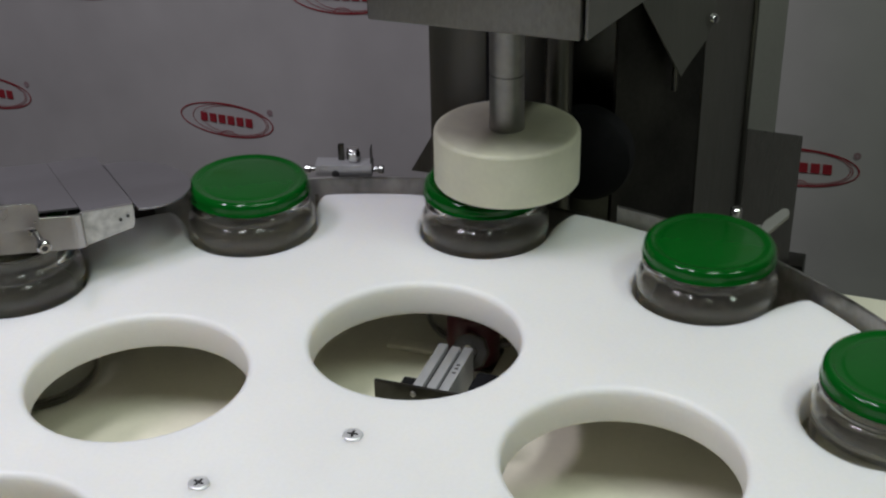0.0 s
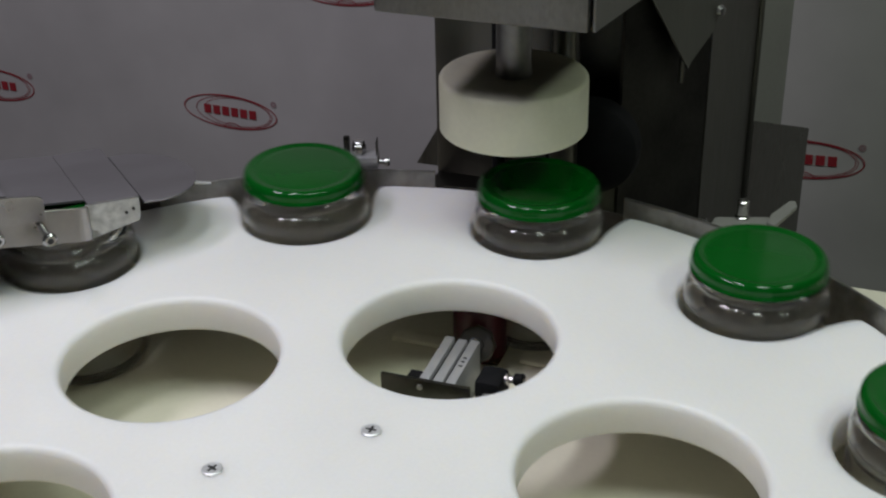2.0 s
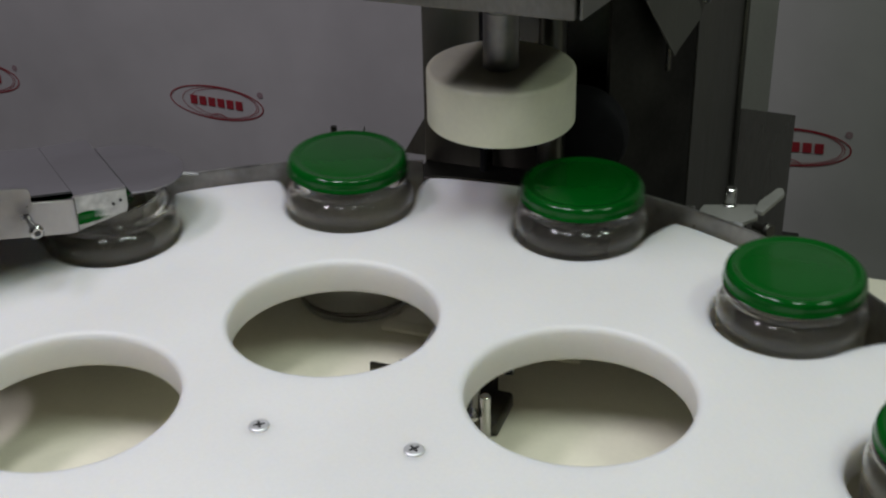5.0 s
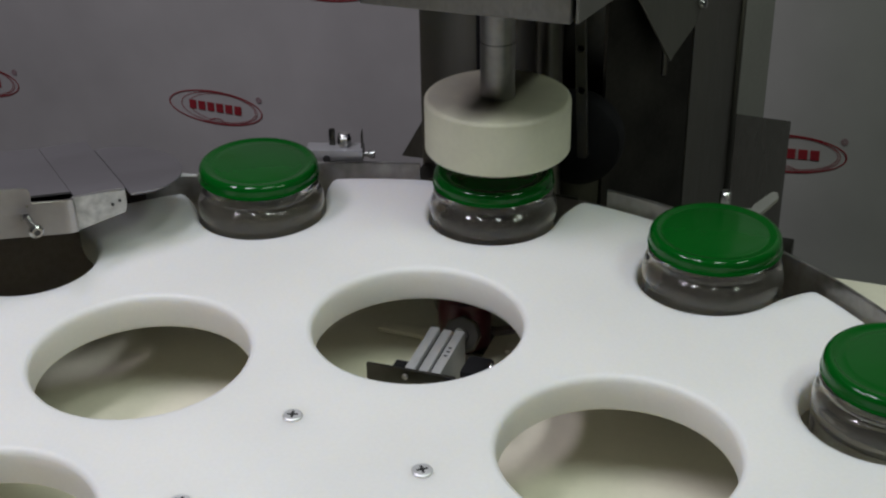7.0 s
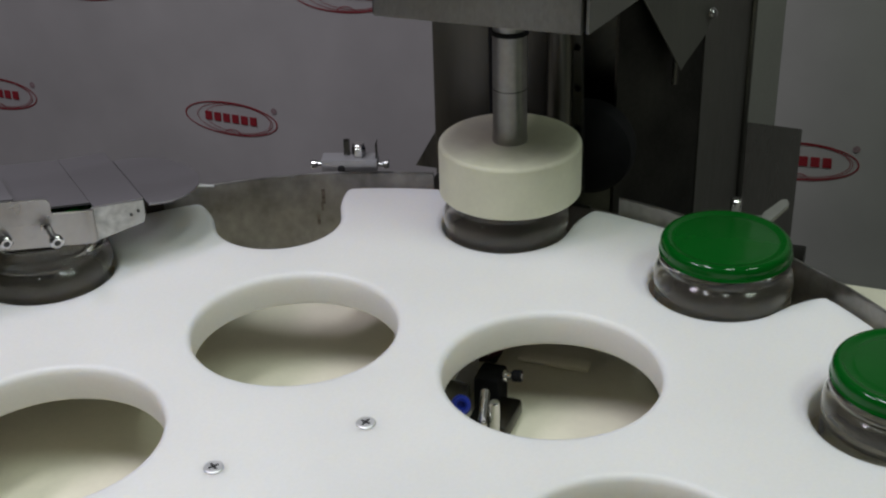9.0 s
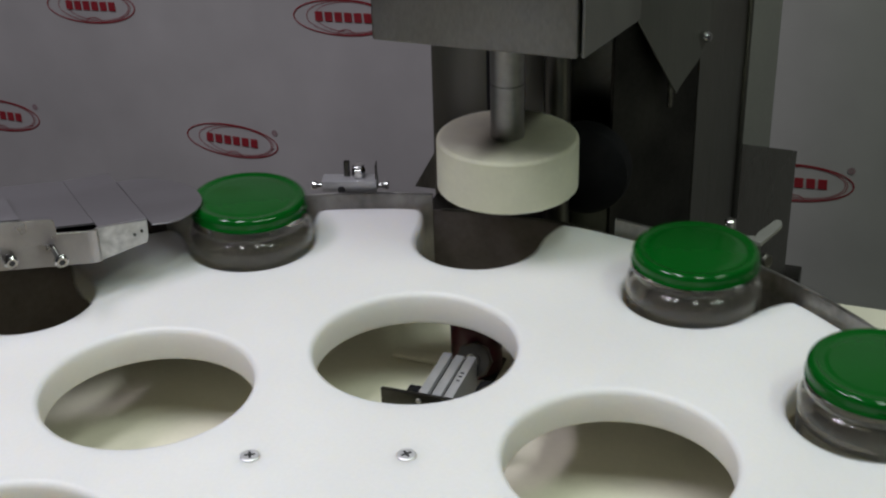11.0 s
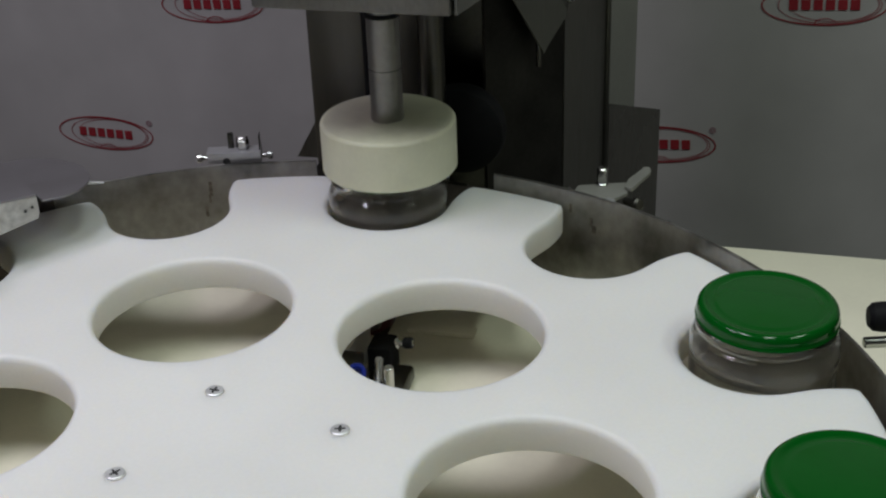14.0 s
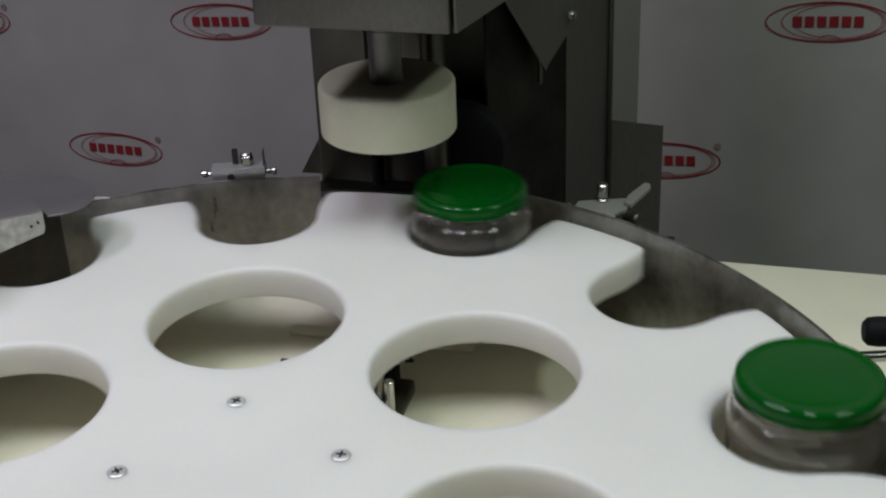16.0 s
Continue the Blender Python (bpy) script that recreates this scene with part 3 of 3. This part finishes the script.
# ---- clamps on the guard ring ----


def clamp_left():
    ob = thing("ring_clamp", "small steel clamp block with bolts on the guard ring", "clamp", pose(-0.1365, 0.3560, 0.0095, 0, 0, 17), group="ring clamps")
    body = part("clamp_block", block((0.043, 0.015, 0.009), (0, 0, 0.0025), 0.0008), ALU, ob)
    part("slot", rod(0.0030, (-0.006, -0.0080, 0), (-0.006, -0.0072, 0), 0.0001, 16), INK, body)
    part("foot", block((0.020, 0.007, 0.030), (0, 0.0105, -0.014), 0.0006), STEEL_DARK, ob)
    for x, s in ((-0.0215, -1), (0.0215, 1)):
        part("end_bolt", join(rod(0.0020, (x, -0.001, 0.001), (x + 0.004 * s, -0.001, 0.001)), rod(0.0034, (x + 0.004 * s, -0.001, 0.001), (x + 0.0085 * s, -0.001, 0.001), 0.0006)), CHROME, ob)
    part("top_bolt", join(rod(0.0052, (0.007, 0.001, 0.007), (0.007, 0.001, 0.0150), 0.0006, 6), rod(0.0046, (0.007, 0.001, 0.015), (0.007, 0.001, 0.0175), 0.0006)), CHROME, ob)
    part("lug", block((0.0045, 0.004, 0.0130), (-0.0025, 0.004, 0.0130), 0.0006), STEEL_DARK, ob)
    part("lug", block((0.0008, 0.010, 0.0130), (0.0205, 0.001, 0.0120), 0.0002), STEEL_DARK, ob)


def clamp_right():
    ob = thing("ring_clamp", "grey steel clamp plate with a bright bolt and angled arm", "clamp", pose(0.1560, 0.3600, 0.0060), group="ring clamps")
    part("clamp_plate", sheet("clamp_plate", [rounded([(-0.0180, -0.0010), (-0.0195, -0.0130), (0.0100, -0.0215), (0.0200, -0.0080), (0.0170, 0.0100)], 0.0015)], 0.0030, FLANGE, None, 0.0004), FLANGE, ob, "grey steel clamp plate")
    part("arm", sheet("arm", [rounded([(0.0172, -0.0040), (0.0230, -0.0062), (0.0336, 0.0265), (0.0316, 0.0345), (0.0276, 0.0335), (0.0182, 0.0092)], 0.0015)], 0.0034, FLANGE, pose(0, 0, 0.0030), 0.0005), FLANGE, ob, "pale angled steel arm")
    part("clamp_block", block((0.033, 0.012, 0.013), (-0.0045, -0.0110, -0.0098), 0.001, Matrix.Rotation(radians(-16), 4, "Z")), STEEL_DARK, ob)
    part("corner_tab", block((0.007, 0.004, 0.009), (0.0095, -0.0232, -0.0035), 0.0008, Matrix.Rotation(radians(-26), 4, "Z")), ALU, ob)
    part("top_bolt", join(rod(0.0052, (-0.0005, 0.0036, 0.0), (-0.0005, 0.0036, 0.0018), 0.0005), rod(0.0040, (-0.0005, 0.0036, 0.0018), (-0.0005, 0.0036, 0.0135), 0.0010)), CHROME, ob, "bright cap bolt")
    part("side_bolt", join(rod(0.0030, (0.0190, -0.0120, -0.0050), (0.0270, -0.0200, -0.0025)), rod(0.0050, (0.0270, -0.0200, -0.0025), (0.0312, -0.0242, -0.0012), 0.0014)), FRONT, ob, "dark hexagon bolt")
    part("end_bolt", join(rod(0.0020, (-0.0190, -0.0080, -0.0030), (-0.0235, -0.0068, -0.0030)), rod(0.0034, (-0.0235, -0.0068, -0.0030), (-0.0275, -0.0056, -0.0030), 0.0006)), CHROME, ob)
    part("foot", block((0.016, 0.005, 0.083), (0.004, 0.0030, -0.0445), 0.0006), STEEL_DARK, ob)


clamp_left()
clamp_right()

# ---- stop knob at the far side of the ring ----
stop = thing("stop_knob", "black knob and bright rod on a bracket beside the guard ring", "knob", pose(0.3400, 0.1740, 0.0, 0, 0, 10))
part("knob", lathe([(0, 0), (0.006, 0.0004), (0.0085, 0.003), (0.0092, 0.008), (0.0092, 0.045), (0, 0.045)], 32, pose(0, 0, 0.0220, 0, 90, 0)), BLACK, stop, "glossy black knob")
part("stop_rod", rod(0.0035, (-0.0020, -0.006, 0.0075), (0.060, -0.002, 0.0090)), CHROME, stop, "bright steel rod")
part("stop_bracket", block((0.016, 0.030, 0.110), (0.058, -0.002, -0.026), 0.002), BLACK, stop)

# ---- air cylinder under the disc ----
air = thing("air_cylinder", "small grey aluminium air cylinder on the machine table", "air cylinder", pose(-0.0030, 0.2060, TABLE_Z, 0, 0, 1.0))
for k, x in enumerate((-0.0088, 0.0, 0.0088)):
    part("body_rib", block((0.0066, 0.052, 0.035 if k != 1 else 0.0335), (x, 0, 0.0175), 0.0008), ALU, air)
part("body_core", block((0.022, 0.051, 0.031), (0, 0, 0.0155), 0.0005), STEEL_DARK, air)
part("end_plate", block((0.060, 0.003, 0.020), (-0.007, -0.029, 0.026), 0.0006), STEEL_DARK, air, "dark steel end plate")
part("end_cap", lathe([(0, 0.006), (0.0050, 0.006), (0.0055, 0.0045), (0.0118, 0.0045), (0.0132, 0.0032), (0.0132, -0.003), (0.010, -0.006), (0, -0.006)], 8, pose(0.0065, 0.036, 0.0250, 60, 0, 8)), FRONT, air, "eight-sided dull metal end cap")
part("side_block", block((0.011, 0.012, 0.030), (-0.0175, -0.018, 0.0155), 0.001), BLACK, air, "black mounting block")
part("piston_rod", rod(0.004, (0.004, 0.025, 0.026), (0.006, 0.034, 0.029)), CHROME, air)
part("end_screw", rod(0.0021, (-0.010, -0.0305, 0.0315), (-0.010, -0.0325, 0.0315), 0.0006, 16), SPINDLE, air)
for y in (-0.006, -0.001, 0.0035):
    part("print_bar", block((0.0024, 0.0014, 0.0003), (0.0090, y, 0.0352), 0), INK, air)
drum = thing("red_motor", "dark red lacquered round motor under the turntable", "motor", pose(-0.0050, 0.2710, TABLE_Z))
part("motor_body", lathe([(0, 0), (0.0165, 0), (0.0185, 0.003), (0.0185, 0.036), (0.0165, 0.040), (0.009, 0.042), (0, 0.042)], 48), RED, drum)
part("motor_foot", block((0.036, 0.030, 0.003), (0, 0, 0.0015), 0.001), STEEL_DARK, drum)
for x0, x1 in ((-0.069, -0.024), (0.026, 0.077)):
    pad = thing("support_ledge", "low cream coated ledge beside the red motor", "ledge", pose((x0 + x1) / 2, 0.2700, TABLE_Z), group="ledges beside the motor")
    part("ledge_block", block((x1 - x0, 0.013, 0.004), (0, 0, 0.002), 0.0018), CREAM, pad)
valve = thing("air_valve", "black air valve with a blue push ring and steel tubes", "valve", pose(0.0290, 0.1880, TABLE_Z))
part("valve_body", block((0.018, 0.022, 0.029), (-0.0035, 0.018, 0.0145), 0.003), BLACK, valve)
part("valve_base", block((0.028, 0.036, 0.012), (0.005, 0.000, 0.006), 0.003), STEEL_DARK, valve)
part("push_ring", lathe([(0, 0.006), (0.0024, 0.0062), (0.0032, 0.0095), (0.0048, 0.0100), (0.0064, 0.008), (0.0064, 0), (0, 0)], 24, pose(-0.0095, -0.0240, 0.0290, 60, 0, 20)), BLUE, valve, "blue plastic push ring")
part("tube", rod(0.0030, (0.001, -0.006, 0.030), (0.007, -0.030, 0.020)), CHROME, valve, "bright steel tube")
part("tube", rod(0.0034, (0.013, -0.024, 0.004), (0.013, -0.024, 0.036)), CHROME, valve)
part("adjuster", join(rod(0.0024, (0.006, 0.014, 0.030), (0.020, 0.014, 0.032)), rod(0.0040, (0.007, 0.014, 0.030), (0.0095, 0.014, 0.0304))), CHROME, valve)
part("adjuster_knob", rod(0.0040, (0.0130, 0.014, 0.0312), (0.0195, 0.014, 0.0322), 0.0008), BLACK, valve)


# ---- moves ----
STARTS = (-0.86, 1.88, 4.660, 7.39, 10.185, 12.905, 15.645)
PROFILE = ((0.0, 0.0), (0.05, 0.9), (0.10, 2.6), (0.20, 6.0), (0.34, 11.0), (0.48, 15.6), (0.62, 20.0), (0.74, 24.0), (0.83, 26.9), (0.90, 28.8), (0.96, 29.7), (1.02, 30.0))


def turn_at(t):
    """Degrees by which the disc has turned since its first rest."""
    angle = 30.0
    for s in STARTS:
        for (t0, a0), (t1, a1) in zip(PROFILE, PROFILE[1:]):
            if t >= s + t1:
                angle -= a1 - a0
            elif t > s + t0:
                angle -= (a1 - a0) * (t - s - t0) / (t1 - t0)
    return angle


def motions():
    times = sorted({0.0, 16.0} | {round(s + 0.034 * i, 3) for s in STARTS for i in range(-1, 33) if 0 < s + 0.034 * i < 16})
    walk(turntable, [(t, pose(0, 0, 0, 0, 0, turn_at(t))) for t in times])
    for k, jar in JARS.items():
        rows = []
        for t in times:
            a = 90 + 30 * k + turn_at(t)
            a -= 0.28 * min(max((88 - a) / 20, 0), 1)
            r = JAR_R + swell((a + 180) % 360 - 180)
            rows.append((t, pose(r * math.cos(radians(a)), r * math.sin(radians(a)), TABLE_Z, 0, 0, a)))
        walk(jar, rows)
    # lids wait in the chute, are picked up by the passing jar, lie loose, and are pressed down by the head
    lag = pose(0.0040, 0.0280, 0.0080)
    loose, tight, waiting = pose(0, 0.0020, 0.0016, 1.0, -1.2), pose(0, 0, -0.0018), pose(0.0110, -0.0020, 0.0150)
    for k, lid in LIDS.items():
        if k < 0:
            walk(lid, [(0.0, tight), (16.0, tight)])
            continue
        press = {0: 0.15, 1: 2.90, 2: 5.65, 3: 8.40, 5: 13.95}[k]
        rows = [(press, loose), (press + 0.25, tight), (16.0, tight)]
        if k == 2:
            rows = [(0.0, waiting), (1.93, waiting), (2.21, lag), (2.38, loose)] + rows
        elif k == 3:
            rows = [(0.0, waiting), (4.68, waiting), (4.96, lag), (5.13, loose)] + rows
        elif k == 5:
            rows = [(0.0, waiting), (10.21, waiting), (10.50, lag), (10.67, loose)] + rows
        else:
            rows = [(0.0, loose)] + rows
        walk(lid, rows)
    lift = [(0.0, 0.0398), (0.2, 0.0300), (0.4, 0.0256), (1.0, 0.0256), (1.2, 0.0323), (1.5, 0.0502), (1.7, 0.0620), (1.9, 0.0712), (2.0, 0.0724), (2.2, 0.0712), (2.5, 0.0600), (2.8, 0.0400),
            (3.0, 0.0262), (3.2, 0.0256), (3.8, 0.0256), (4.0, 0.0340), (4.3, 0.0520), (4.7, 0.0720), (4.95, 0.0712), (5.25, 0.0600), (5.5, 0.0424), (5.75, 0.0256), (5.95, 0.0230), (6.3, 0.0232), (6.55, 0.0257), (7.0, 0.0514),
            (7.2, 0.0620), (7.5, 0.0716), (7.7, 0.0715), (8.0, 0.0593), (8.3, 0.0400), (8.5, 0.0262), (8.7, 0.0256), (9.3, 0.0256), (9.5, 0.0340), (9.8, 0.0520), (10.2, 0.0716), (10.5, 0.0724),
            (10.75, 0.0610), (11.0, 0.0455), (11.3, 0.0260), (11.6, 0.0148), (11.9, 0.0150), (12.2, 0.0310), (12.5, 0.0511), (12.8, 0.0660), (13.0, 0.0723), (13.2, 0.0722), (13.5, 0.0609), (13.8, 0.0420),
            (14.0, 0.0296), (14.2, 0.0240), (14.8, 0.0248), (15.0, 0.0300), (15.25, 0.0490), (15.5, 0.0655), (15.8, 0.0722), (16.0, 0.0720)]
    walk(capper, [(t, pose(HEAD_X, HEAD_Y, z)) for t, z in lift])
    # the link bar swings out beside the cup and rises while the head lifts, then drops back behind the guide rod
    back = pose(0.0160, 0.4170, 0.0740)
    rows = [(0.0, back)]
    for a in (0.80, 3.55, 6.30, 9.05, 11.75, 14.55):
        rows += [(a - 0.15, back), (a, pose(0.0372, 0.392, 0.0735, 0, -2.5, 0)), (a + 0.2, pose(0.0378, 0.392, 0.0744, 0, -2.5, 0)), (a + 0.5, pose(0.0410, 0.392, 0.0917, 0, -2.8, 0)),
                 (a + 0.7, pose(0.0417, 0.392, 0.1010, 0, -2.8, 0)), (a + 0.95, pose(0.0405, 0.393, 0.1080, 0, -2.5, 0)), (a + 1.1, pose(0.0160, 0.4170, 0.1080)), (a + 1.5, back)]
    walk(link, rows + [(16.0, back)])


motions()
